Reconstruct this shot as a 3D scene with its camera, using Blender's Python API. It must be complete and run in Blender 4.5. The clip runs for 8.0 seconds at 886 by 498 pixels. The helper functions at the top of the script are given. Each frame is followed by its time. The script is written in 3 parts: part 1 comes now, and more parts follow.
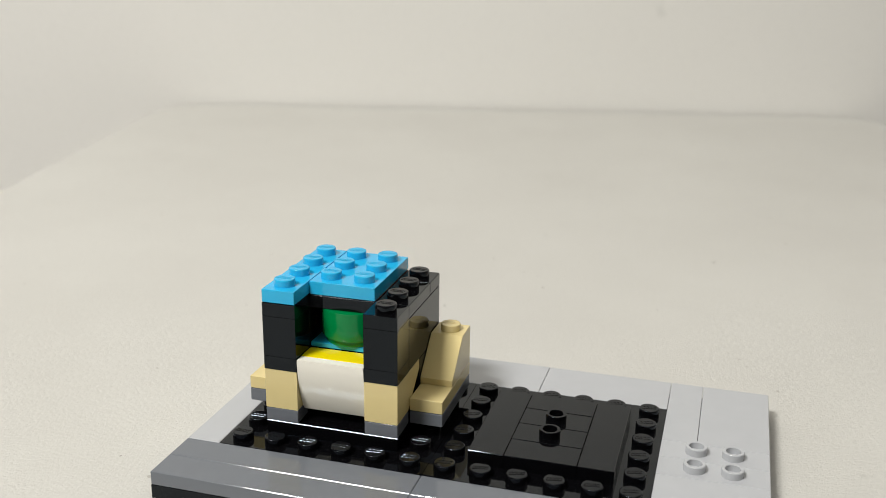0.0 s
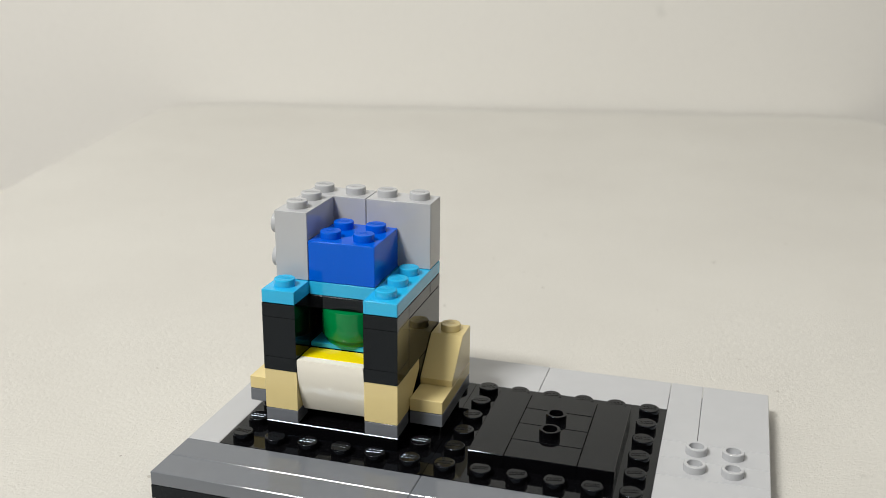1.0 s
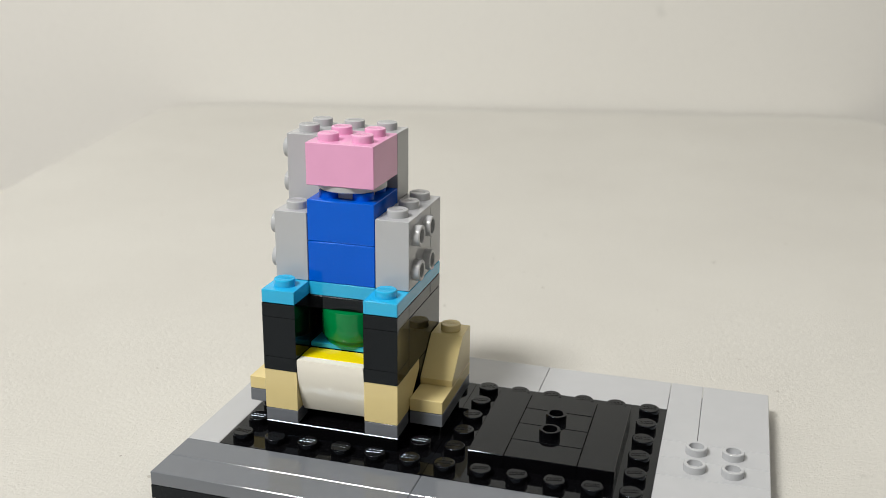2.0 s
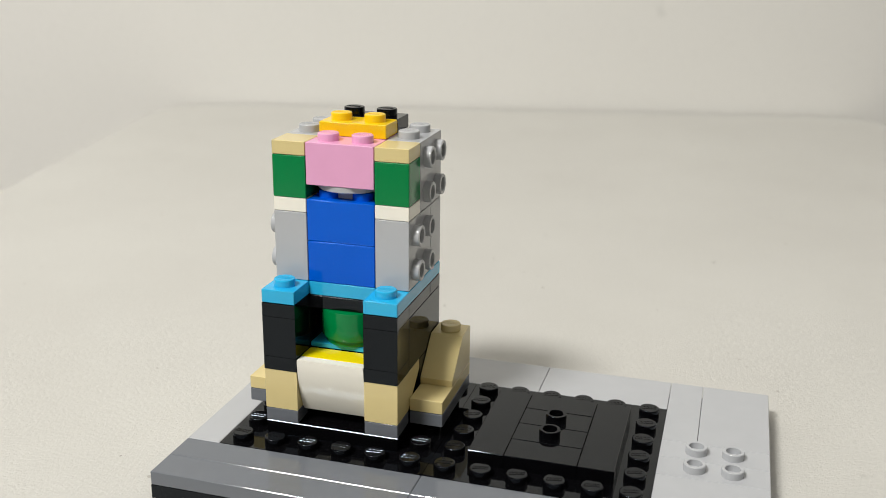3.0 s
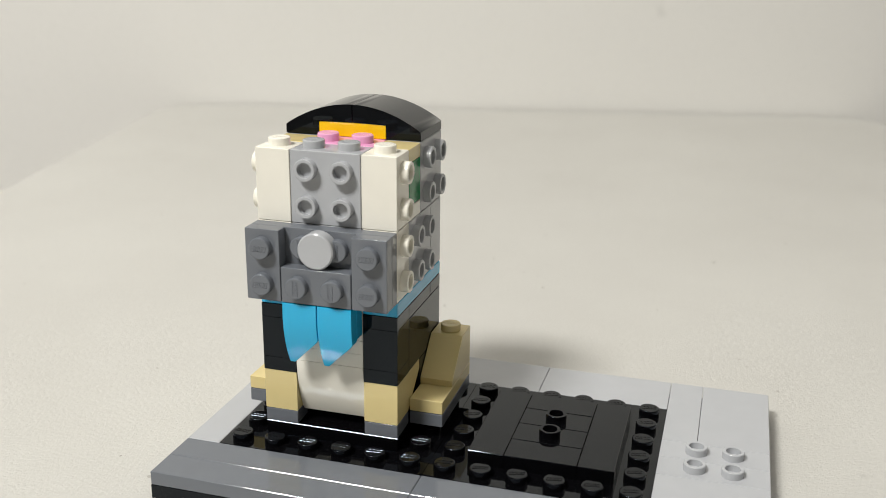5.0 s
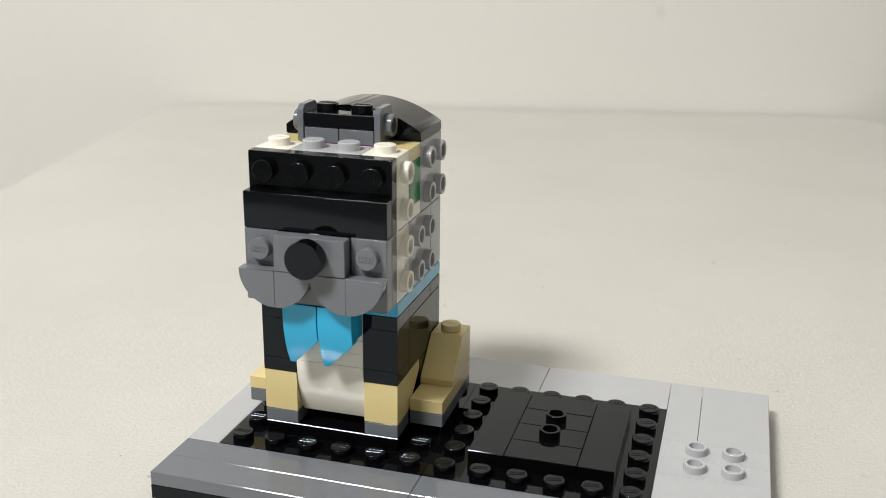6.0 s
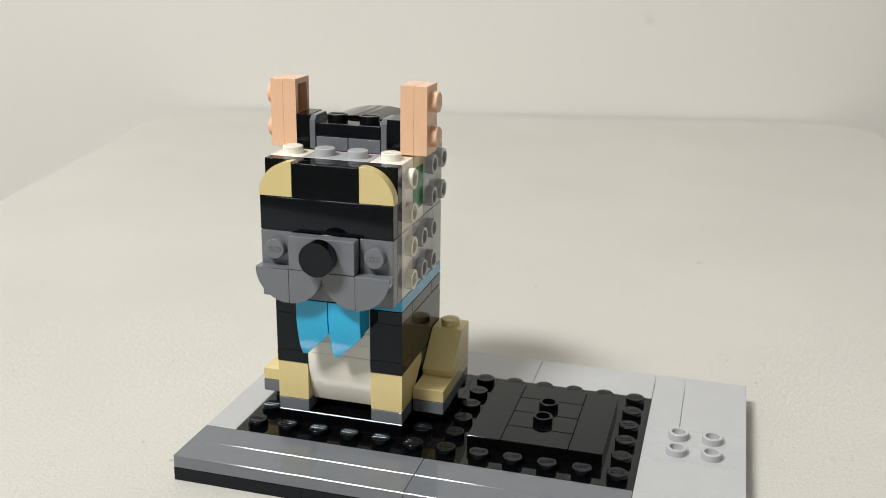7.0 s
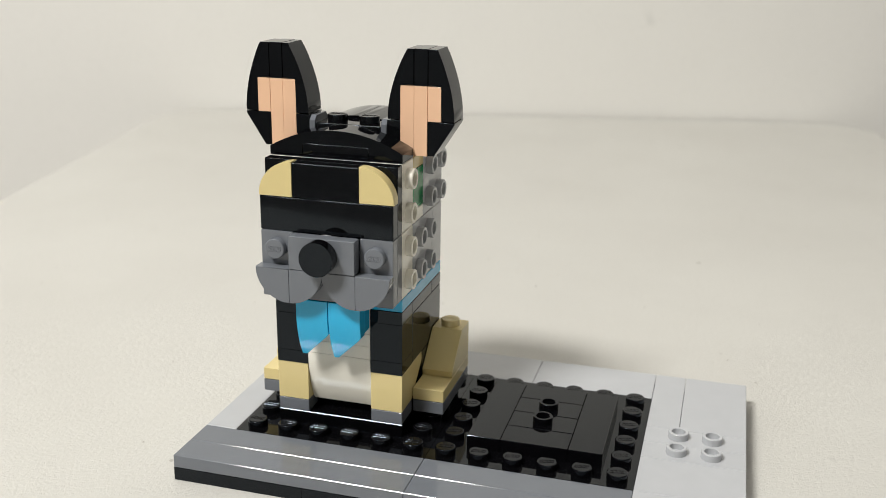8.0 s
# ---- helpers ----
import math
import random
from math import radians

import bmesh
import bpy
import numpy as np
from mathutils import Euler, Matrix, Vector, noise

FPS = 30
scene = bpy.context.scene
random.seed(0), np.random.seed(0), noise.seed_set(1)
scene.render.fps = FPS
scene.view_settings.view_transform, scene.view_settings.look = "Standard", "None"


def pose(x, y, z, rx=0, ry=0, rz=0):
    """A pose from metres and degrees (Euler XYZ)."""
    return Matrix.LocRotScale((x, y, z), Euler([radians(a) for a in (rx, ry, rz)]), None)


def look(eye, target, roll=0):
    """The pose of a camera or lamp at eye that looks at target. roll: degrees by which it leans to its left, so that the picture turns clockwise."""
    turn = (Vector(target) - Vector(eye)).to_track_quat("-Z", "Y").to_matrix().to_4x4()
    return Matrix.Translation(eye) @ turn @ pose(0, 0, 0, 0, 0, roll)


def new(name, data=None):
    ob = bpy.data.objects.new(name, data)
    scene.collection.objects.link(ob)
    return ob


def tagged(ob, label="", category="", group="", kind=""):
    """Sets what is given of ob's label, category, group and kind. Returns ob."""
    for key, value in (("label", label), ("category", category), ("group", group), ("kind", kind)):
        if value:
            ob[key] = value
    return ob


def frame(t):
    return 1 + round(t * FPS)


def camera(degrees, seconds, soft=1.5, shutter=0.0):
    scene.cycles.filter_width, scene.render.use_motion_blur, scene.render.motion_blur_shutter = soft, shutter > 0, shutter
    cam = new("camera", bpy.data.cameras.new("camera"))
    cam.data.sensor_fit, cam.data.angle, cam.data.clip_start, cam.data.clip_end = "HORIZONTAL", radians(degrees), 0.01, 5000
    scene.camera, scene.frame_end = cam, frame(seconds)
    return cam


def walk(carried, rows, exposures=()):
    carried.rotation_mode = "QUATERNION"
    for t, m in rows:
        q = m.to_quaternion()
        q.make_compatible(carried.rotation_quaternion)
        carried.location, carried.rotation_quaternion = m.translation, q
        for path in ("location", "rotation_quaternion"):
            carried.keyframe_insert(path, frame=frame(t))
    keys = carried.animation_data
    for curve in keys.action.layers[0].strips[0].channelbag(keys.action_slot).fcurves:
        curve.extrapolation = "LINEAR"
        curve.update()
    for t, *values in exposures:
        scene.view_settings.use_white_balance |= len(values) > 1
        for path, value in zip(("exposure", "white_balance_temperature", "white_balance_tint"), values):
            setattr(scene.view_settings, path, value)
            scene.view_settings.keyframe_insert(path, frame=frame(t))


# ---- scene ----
cam = camera(47.2, 8.0, soft=0.6)
PATH = [
    (0, (0.1135, -0.1677, 0.1183), (-0.4171, 1.6634, -0.4862), 0.68),
    (8, (0.1163, -0.1850, 0.1232), (-0.3999, 1.6518, -0.4764), 0.83),
]
# the tripod stands still, is set back once between 6.3 and 6.4 s, and stands still again
walk(cam, [(t, look(*PATH[k][1:])) for t, k in ((0, 0), (6.3333, 0), (6.3667, 1), (8, 1))], [(0, 0.0), (4.5, 0.0), (5.8, 0.08), (6.3333, 0.08), (6.3667, 0.02), (6.8, 0.02), (7.6, 0.08), (8, 0.1)])
cam.data.dof.use_dof, cam.data.dof.focus_distance, cam.data.dof.aperture_fstop = True, 0.232, 20

U, P = 0.008, 0.0032          # stud pitch and plate height
G = 0.00005                   # play between neighbouring pieces
TURN = 13.0                   # the table's turn against the model

# ---- light ----
world = bpy.data.worlds.new("room_air")
scene.world = world
world.use_nodes = True
world.node_tree.nodes["Background"].inputs[0].default_value = (1.0, 0.98, 0.95, 1)
world.node_tree.nodes["Background"].inputs[1].default_value = 0.03


def lamp(name, eye, target, watts, size, size_y, colour, shape):
    data = bpy.data.lights.new(name, "AREA")
    data.shape, data.size, data.energy, data.color = shape, size, watts, colour
    if shape == "RECTANGLE":
        data.size_y = size_y
    ob = new(name, data)
    ob.matrix_world = look(eye, target)
    return ob


LAMP = (-0.57, -1.01, 1.60)
lamp("tube_light", LAMP, (LAMP[0], LAMP[1], 0), 52, 0.5, 0.36, (1.0, 0.985, 0.955), "RECTANGLE")
# weak overhead fill, added to lift the shaded sides; no known lamp
lamp("fill_light", (0.25, 0.0, 1.62), (0.25, 0.0, 0), 3.5, 1.2, 0.6, (1.0, 0.985, 0.96), "RECTANGLE")


# ---- materials ----
def material(name, rough=0.3, metal=0.0):
    m = bpy.data.materials.new(name)
    m.use_nodes = True
    nt = m.node_tree
    b = nt.nodes["Principled BSDF"]
    b.inputs["Roughness"].default_value, b.inputs["Metallic"].default_value = rough, metal
    return m, nt, b


def node(nt, kind, **inputs):
    n = nt.nodes.new(kind)
    for k, v in inputs.items():
        n.inputs[k.replace("_", " ")].default_value = v
    return n


def mixed(nt, factor, a, b):
    n = nt.nodes.new("ShaderNodeMix")
    n.data_type = "RGBA"
    nt.links.new(factor, n.inputs[0])
    for socket, v in ((n.inputs[6], a), (n.inputs[7], b)):
        if isinstance(v, tuple):
            socket.default_value = (*v, 1)
        else:
            nt.links.new(v, socket)
    return n.outputs[2]


def ramp(nt, value, lo, hi, a=0.0, b=1.0):
    n = node(nt, "ShaderNodeMapRange", From_Min=lo, From_Max=hi, To_Min=a, To_Max=b)
    nt.links.new(value, n.inputs["Value"])
    return n.outputs["Result"]


def plastic(name, colour, rough=0.16, dust=0.006, gloss=0.42, tint=(1, 1, 1)):
    """Moulded ABS: a clear tint, faint flow marks, fine handling scratches and a trace of dust."""
    m, nt, b = material(name, rough)
    place = nt.nodes.new("ShaderNodeNewGeometry").outputs["Position"]
    one = nt.nodes.new("ShaderNodeObjectInfo").outputs["Random"]
    flow = node(nt, "ShaderNodeTexNoise", Scale=160.0, Detail=3.0)
    fine = node(nt, "ShaderNodeTexNoise", Scale=2600.0, Detail=4.0)
    speck = node(nt, "ShaderNodeTexNoise", Scale=1500.0, Detail=2.0)
    for n in (flow, fine, speck):
        nt.links.new(place, n.inputs["Vector"])
    body = mixed(nt, ramp(nt, flow.outputs[0], 0.3, 0.7), tuple(c * 0.98 for c in colour), tuple(min(1, c * 1.02) for c in colour))
    body = mixed(nt, ramp(nt, one, 0, 1, 0.0, 0.08), body, tuple(c * 0.8 for c in colour))
    body = mixed(nt, ramp(nt, speck.outputs[0], 0.66, 0.76, 0.0, dust * 4), body, (0.55, 0.53, 0.5))
    nt.links.new(body, b.inputs["Base Color"])
    nt.links.new(ramp(nt, fine.outputs[0], 0.3, 0.75, rough * 0.75, rough * 1.5), b.inputs["Roughness"])
    b.inputs["IOR"].default_value = 1.53
    b.inputs["Specular IOR Level"].default_value = gloss
    b.inputs["Specular Tint"].default_value = (*tint, 1)
    bump = node(nt, "ShaderNodeBump", Strength=0.012, Distance=0.0003)
    nt.links.new(flow.outputs[0], bump.inputs["Height"])
    nt.links.new(bump.outputs[0], b.inputs["Normal"])
    return m


BLACK = plastic("black_plastic", (0.0025, 0.0025, 0.003), 0.05, 0.001, 0.29, (0.74, 0.87, 1.0))
LIGHT = plastic("light_grey_plastic", (0.45, 0.46, 0.475), 0.08)
DARK = plastic("dark_grey_plastic", (0.149, 0.161, 0.18), 0.07)
TAN = plastic("tan_plastic", (0.71, 0.585, 0.28), 0.1)
WHITE = plastic("white_plastic", (0.9, 0.868, 0.765), 0.04, 0.008)
AZURE = plastic("azure_plastic", (0.02, 0.43, 0.74), 0.06)
BLUE = plastic("blue_plastic", (0.0, 0.10, 0.64), 0.06, 0.006, 0.3, (0.5, 0.75, 1.0))
GREEN = plastic("green_plastic", (0.0, 0.21, 0.055), 0.14, 0.004, 0.3)
PINK = plastic("pink_plastic", (0.82, 0.40, 0.62), 0.12)
YELLOW = plastic("warm_yellow_plastic", (0.92, 0.60, 0.006), 0.12)
LEMON = plastic("yellow_plastic", (0.88, 0.70, 0.004), 0.1)
NOUGAT = plastic("nougat_plastic", (0.85, 0.54, 0.35), 0.14)


def painted(name, colour, stain, rough, scale, grain, depth):
    m, nt, b = material(name, rough)
    place = nt.nodes.new("ShaderNodeNewGeometry").outputs["Position"]
    big = node(nt, "ShaderNodeTexNoise", Scale=scale, Detail=4.0, Roughness=0.6)
    small = node(nt, "ShaderNodeTexNoise", Scale=grain, Detail=5.0, Roughness=0.65)
    marks = node(nt, "ShaderNodeTexNoise", Scale=grain * 0.11, Detail=3.0, Roughness=0.6)
    for n in (big, small, marks):
        nt.links.new(place, n.inputs["Vector"])
    body = mixed(nt, ramp(nt, big.outputs[0], 0.35, 0.7), colour, tuple(0.6 * c + 0.4 * s for c, s in zip(colour, stain)))
    body = mixed(nt, ramp(nt, small.outputs[0], 0.5, 0.72, 0.0, 0.34), body, stain)
    body = mixed(nt, ramp(nt, marks.outputs[0], 0.69, 0.78, 0.0, 0.3), body, tuple(s * 0.7 for s in stain))
    nt.links.new(body, b.inputs["Base Color"])
    nt.links.new(ramp(nt, small.outputs[0], 0.3, 0.7, rough * 0.85, min(1, rough * 1.15)), b.inputs["Roughness"])
    bump = node(nt, "ShaderNodeBump", Strength=0.6, Distance=depth)
    nt.links.new(small.outputs[0], bump.inputs["Height"])
    nt.links.new(bump.outputs[0], b.inputs["Normal"])
    return m


TABLETOP = painted("table_laminate", (0.59, 0.579, 0.537), (0.485, 0.468, 0.43), 0.5, 9.0, 1000.0, 0.0005)
WALLPAINT = painted("wall_paint", (0.80, 0.786, 0.742), (0.75, 0.735, 0.692), 0.8, 3.0, 260.0, 0.0006)
# greys of unseen room sides, picked for the fill and reflections they give
DULLPAINT = painted("light_grey_unseen_room", (0.42, 0.41, 0.39), (0.37, 0.36, 0.34), 0.8, 3.0, 260.0, 0.0006)
GREYPAINT = painted("dark_grey_unseen_room", (0.15, 0.15, 0.15), (0.12, 0.12, 0.12), 0.8, 3.0, 260.0, 0.0006)
FLOORING = painted("floor_vinyl", (0.47, 0.45, 0.42), (0.38, 0.36, 0.33), 0.5, 4.0, 120.0, 0.0004)


# ---- shape helpers ----
BASE = new("display_base")        # its tiles have crisp, bevelled rims
def finish(bm, name, mat, smooth=True, soft_rims=True):
    bmesh.ops.recalc_face_normals(bm, faces=bm.faces)
    me = bpy.data.meshes.new(name)
    if smooth:
        for f in bm.faces:
            f.smooth = True
        for e in bm.edges:
            if len(e.link_faces) != 2 or e.calc_face_angle(3) > 0.6:
                e.smooth = False
            else:
                # a flat side stays flat beside its rounded edge
                a, b = sorted(e.link_faces, key=lambda f: f.calc_area())
                e.smooth = not (max(abs(c) for c in b.normal) > 0.999 and b.calc_area() > 2.5 * a.calc_area())
    rims = [f.material_index == 1 for f in bm.faces]
    for f in bm.faces:
        f.material_index = 0
    bm.to_mesh(me)
    bm.free()
    me.materials.append(mat)
    if smooth and soft_rims and any(rims):
        # the narrow rims take the normals of the sides that they join, and so look round
        normals = [Vector(c.vector) for c in me.corner_normals]
        side = {}
        for p, rim in zip(me.polygons, rims):
            if not rim:
                for k in p.loop_indices:
                    v = me.loops[k].vertex_index
                    if p.area > side.get(v, (0, 0))[0]:
                        side[v] = (p.area, k)
        own = list(normals)
        for p, rim in zip(me.polygons, rims):
            if rim:
                for k in p.loop_indices:
                    v = me.loops[k].vertex_index
                    if v in side:
                        own[k] = normals[side[v][1]]
        me.normals_split_custom_set(own)
    return me


def rounded(bm, es, offset):
    for f in bmesh.ops.bevel(bm, geom=es, offset=offset, segments=1, affect="EDGES")["faces"]:
        f.material_index = 1


def block(bm, x0, x1, y0, y1, z0, z1, bev=0.0002):
    """A box in metres with rounded edges."""
    vs = [bm.verts.new((x, y, z)) for x in (x0, x1) for y in (y0, y1) for z in (z0, z1)]
    fs = [bm.faces.new([vs[i] for i in q]) for q in ((0, 1, 3, 2), (4, 6, 7, 5), (0, 4, 5, 1), (2, 3, 7, 6), (0, 2, 6, 4), (1, 5, 7, 3))]
    if bev:
        es = list({e for f in fs for e in f.edges})
        rounded(bm, es, bev)


def cuboid(bm, x0, x1, y0, y1, z0, z1, bev=0.0002):
    """A brick body: studs across and deep, plates high, less the play."""
    block(bm, x0 * U + G, x1 * U - G, y0 * U + G, y1 * U - G, z0 * P + G * 0.4, z1 * P - G * 0.4, bev)


AIM = {"z": Matrix.Identity(4), "-y": pose(0, 0, 0, 90, 0, 0), "y": pose(0, 0, 0, -90, 0, 0),
       "x": pose(0, 0, 0, 0, 90, 0), "-x": pose(0, 0, 0, 0, -90, 0)}


def lathe(bm, m, profile, n=24):
    """Turns (radius, height) pairs round the z axis of m; the ends are closed."""
    rings = [[bm.verts.new(m @ Vector((r * math.cos(2 * math.pi * i / n), r * math.sin(2 * math.pi * i / n), h))) for i in range(n)] for r, h in profile]
    for a, b in zip(rings, rings[1:]):
        for i in range(n):
            bm.faces.new((a[i], a[(i + 1) % n], b[(i + 1) % n], b[i]))
    bm.faces.new(rings[0][::-1])
    bm.faces.new(rings[-1])


def stud(bm, x, y, z, aim="z", hollow=False, mark=0.0):
    """A stud at a point in studs, studs and plates; mark: turn of the raised maker's mark, plain bars."""
    m = Matrix.Translation((x * U, y * U, z * P)) @ AIM[aim]
    if hollow:
        lathe(bm, m, [(0.0024, -0.0001), (0.0024, 0.00155), (0.00228, 0.0017), (0.00172, 0.0017), (0.0016, 0.00158), (0.0016, 0.0001)])
        return
    lathe(bm, m, [(0.0024, -0.0001), (0.0024, 0.00142), (0.00237, 0.00156), (0.00229, 0.00165), (0.00215, 0.0017)])
    t = m @ pose(0, 0, 0, 0, 0, mark)
    for k in range(4):
        # one small raised frame for each sign of the mark, leaning a little
        cx, w, d, b, slant = (k - 1.5) * 0.00084, 0.0004, 0.00064, 0.00028, 0.0001
        for x0, x1, y0, y1 in ((-w, w, -d, b - d), (-w, w, d - b, d), (-w, b - w, -d, d), (w - b, w, -d, d)):
            v = [bm.verts.new(t @ Vector((cx + x + y * 0.25, y, h))) for h, i in ((0.00167, 0), (0.00177, slant))
                 for x, y in ((x0 + i, y0 + i), (x1 - i, y0 + i), (x1 - i, y1 - i), (x0 + i, y1 - i))]
            for q in ((4, 5, 6, 7), (0, 1, 5, 4), (1, 2, 6, 5), (2, 3, 7, 6), (3, 0, 4, 7)):
                bm.faces.new([v[i] for i in q])


def prism(bm, points, axis, lo, hi, bev=0.00014):
    """A flat outline (metres) drawn out along one axis. axis 'y': points are (x, z); 'x': (y, z)."""
    put = (lambda a, b, c: (a, c, b)) if axis == "y" else (lambda a, b, c: (c, a, b))
    rings = [[bm.verts.new(put(a, b, c)) for a, b in points] for c in (lo, hi)]
    n = len(points)
    fs = [bm.faces.new(rings[0]), bm.faces.new(rings[1][::-1])]
    for i in range(n):
        bm.faces.new((rings[0][i], rings[1][i], rings[1][(i + 1) % n], rings[0][(i + 1) % n]))
    es = list({e for f in fs for e in f.edges})
    if bev:
        rounded(bm, es, bev)


def arc(cx, cz, rx, rz, a0, a1, n=14):
    return [(cx + rx * math.cos(radians(a0 + (a1 - a0) * i / n)), cz + rz * math.sin(radians(a0 + (a1 - a0) * i / n))) for i in range(n + 1)]


def origin(ob):
    """Where the origin of a thing or of one of its assemblies stands in the room."""
    return ob.location + (origin(ob.parent) if ob.parent else Vector())


def assembly(name, x, y, z, label):
    """A part of the dog that is itself put together of pieces."""
    ob = new(name)
    ob.parent = dog
    ob.location = Vector((x * U, y * U, z * P)) - origin(dog)
    return tagged(ob, label=label)


def part(name, bm, mat, parent, label="", smooth=True, crisp=False):
    """One mesh under a thing; its origin is moved to the middle of its underside."""
    lo = Vector([min(v.co[i] for v in bm.verts) for i in range(3)])
    hi = Vector([max(v.co[i] for v in bm.verts) for i in range(3)])
    o = Vector(((lo.x + hi.x) / 2, (lo.y + hi.y) / 2, lo.z))
    bmesh.ops.translate(bm, verts=bm.verts, vec=-o)
    ob = new(name, finish(bm, name, mat, smooth, parent is not BASE and not crisp))
    ob.parent = parent
    ob.location = o - origin(parent)
    return tagged(ob, label=label)


def setting(name, bm, mat, label):
    ob = new(name, finish(bm, name, mat, False))
    return tagged(ob, label=label, category=name.split("_")[0], kind="structure")


# ---- the room ----
BACK = 0.503                   # the wall behind the table, along the table's own y axis
TT = pose(0, 0, 0, 0, 0, TURN)


def slab(name, x0, x1, y0, y1, z0, z1, mat, label, bev=0):
    bm = bmesh.new()
    block(bm, x0, x1, y0, y1, z0, z1, bev)
    ob = setting(name, bm, mat, label)
    ob.matrix_world = TT
    return ob


# all but wall_north is unseen; tones chosen to steer fill and reflections
slab("floor", -2.2, 2.2, -2.6, BACK + 0.1, -0.80, -0.72, FLOORING, "pale grey vinyl floor of the room")
slab("ceiling", -2.2, 2.2, -2.6, BACK + 0.1, 1.68, 1.76, DULLPAINT, "plain light grey unseen ceiling, toned to limit fill light")
slab("wall_north", -2.2, 2.2, BACK, BACK + 0.1, -0.718, 1.678, WALLPAINT, "off-white painted wall behind the table")
slab("wall_south", -2.2, 2.2, -2.7, -2.602, -0.718, 1.678, DULLPAINT, "light grey unseen wall behind the camera, toned for front fill")
slab("wall_west", -2.3, -2.202, -2.6, BACK - 0.002, -0.718, 1.678, GREYPAINT, "grey unseen side wall, toned for reflections")
slab("wall_east", 2.202, 2.3, -2.6, BACK - 0.002, -0.718, 1.678, DULLPAINT, "light grey unseen side wall, toned for reflections")

# ---- the table ----
TX0, TX1, TY0, TY1 = -0.156, 0.323, -0.17, BACK - 0.003
table = tagged(new("table"), "off-white laminate table with faint scuffs against the wall", "table")
table.matrix_world = TT @ pose((TX0 + TX1) / 2, (TY0 + TY1) / 2, -0.72)


def table_part(name, x0, x1, y0, y1, z0, z1, bev, label=""):
    bm = bmesh.new()
    block(bm, x0, x1, y0, y1, z0, z1, bev)
    ob = new(name, finish(bm, name, TABLETOP))
    ob.parent = table
    ob.location = (-(TX0 + TX1) / 2, -(TY0 + TY1) / 2, 0.72)
    tagged(ob, label=label)


bm = bmesh.new()
R = 0.03
outline = arc(TX1 - R, TY1 - R, R, R, 0, 90, 8) + arc(TX0 + R, TY1 - R, R, R, 90, 180, 8) + arc(TX0 + R, TY0 + R, R, R, 180, 270, 8) + arc(TX1 - R, TY0 + R, R, R, 270, 360, 8)
rims = [[bm.verts.new((x, y, z)) for x, y in outline] for z in (-0.025, 0.0)]
for i in range(len(outline)):
    bm.faces.new((rims[0][i], rims[0][(i + 1) % len(outline)], rims[1][(i + 1) % len(outline)], rims[1][i]))
caps = [bm.faces.new(rims[0][::-1]), bm.faces.new(rims[1])]
bmesh.ops.bevel(bm, geom=[e for f in caps for e in f.edges], offset=0.002, segments=2, profile=0.5, affect="EDGES")
top = new("tabletop", finish(bm, "tabletop", TABLETOP))
top.parent, top.location = table, (-(TX0 + TX1) / 2, -(TY0 + TY1) / 2, 0.72)
tagged(top, label="off-white speckled tabletop with rounded corners")
for lx in (TX0 + 0.02, TX1 - 0.06):
    for ly in (TY0 + 0.02, TY1 - 0.06):
        table_part("leg", lx, lx + 0.04, ly, ly + 0.04, -0.72, -0.0252, 0.002)

# specks of dust: a few flat crumbs scattered on the tabletop
bm = bmesh.new()
for k in range(240):
    x, y = random.uniform(TX0 + 0.02, TX1 - 0.02), random.uniform(-0.15, TY1 - 0.03)
    w = TT @ Vector((x, y, 0))
    if -0.004 < w.x < 0.132 and -0.004 < w.y < 0.084:
        continue
    size = random.uniform(0.00016, 0.0006) * (1.6 if k % 11 == 0 else 1.0)
    sides = 7
    foot = [bm.verts.new((w.x + size * random.uniform(0.6, 1.3) * math.cos(2 * math.pi * i / sides), w.y + size * random.uniform(0.6, 1.3) * math.sin(2 * math.pi * i / sides), 0.00002)) for i in range(sides)]
    peak = bm.verts.new((w.x, w.y, size * 0.35))
    for i in range(sides):
        bm.faces.new((foot[i], foot[(i + 1) % sides], peak))
specks = new("dust_specks", finish(bm, "dust_specks", painted("dust", (0.42, 0.40, 0.36), (0.33, 0.31, 0.28), 0.9, 60.0, 900.0, 0.0002)))
tagged(specks, "tiny grey-brown dust specks scattered on the tabletop", "dust", kind="stuff")

# ---- ceiling lamps, out of view; the flat one is only added fill ----
fixture = tagged(new("ceiling_tube_lamp"), "wide white ceiling tube lamp, lit", "lamp")
fixture.location = (LAMP[0], LAMP[1], 1.68)
bm = bmesh.new()
block(bm, LAMP[0] - 0.34, LAMP[0] + 0.34, LAMP[1] - 0.2, LAMP[1] + 0.2, 1.62, 1.679, 0.006)
part("housing", bm, WALLPAINT, fixture)
# invented housing for the added overhead fill
fill_panel = tagged(new("added_fill_panel"), "flat white rectangular fill panel under the ceiling, added and unseen", "lamp")
fill_panel.location = (0.25, 0.0, 1.68)
bm = bmesh.new()
block(bm, -0.4, 0.9, -0.35, 0.35, 1.64, 1.679, 0.004)
part("housing", bm, WALLPAINT, fill_panel)

# ---- the display base: 16 by 10 studs ----
base = tagged(BASE, "grey and black plastic brick display base with smooth tiles", "toy base")
base.location = (8 * U, 5 * U, 0)


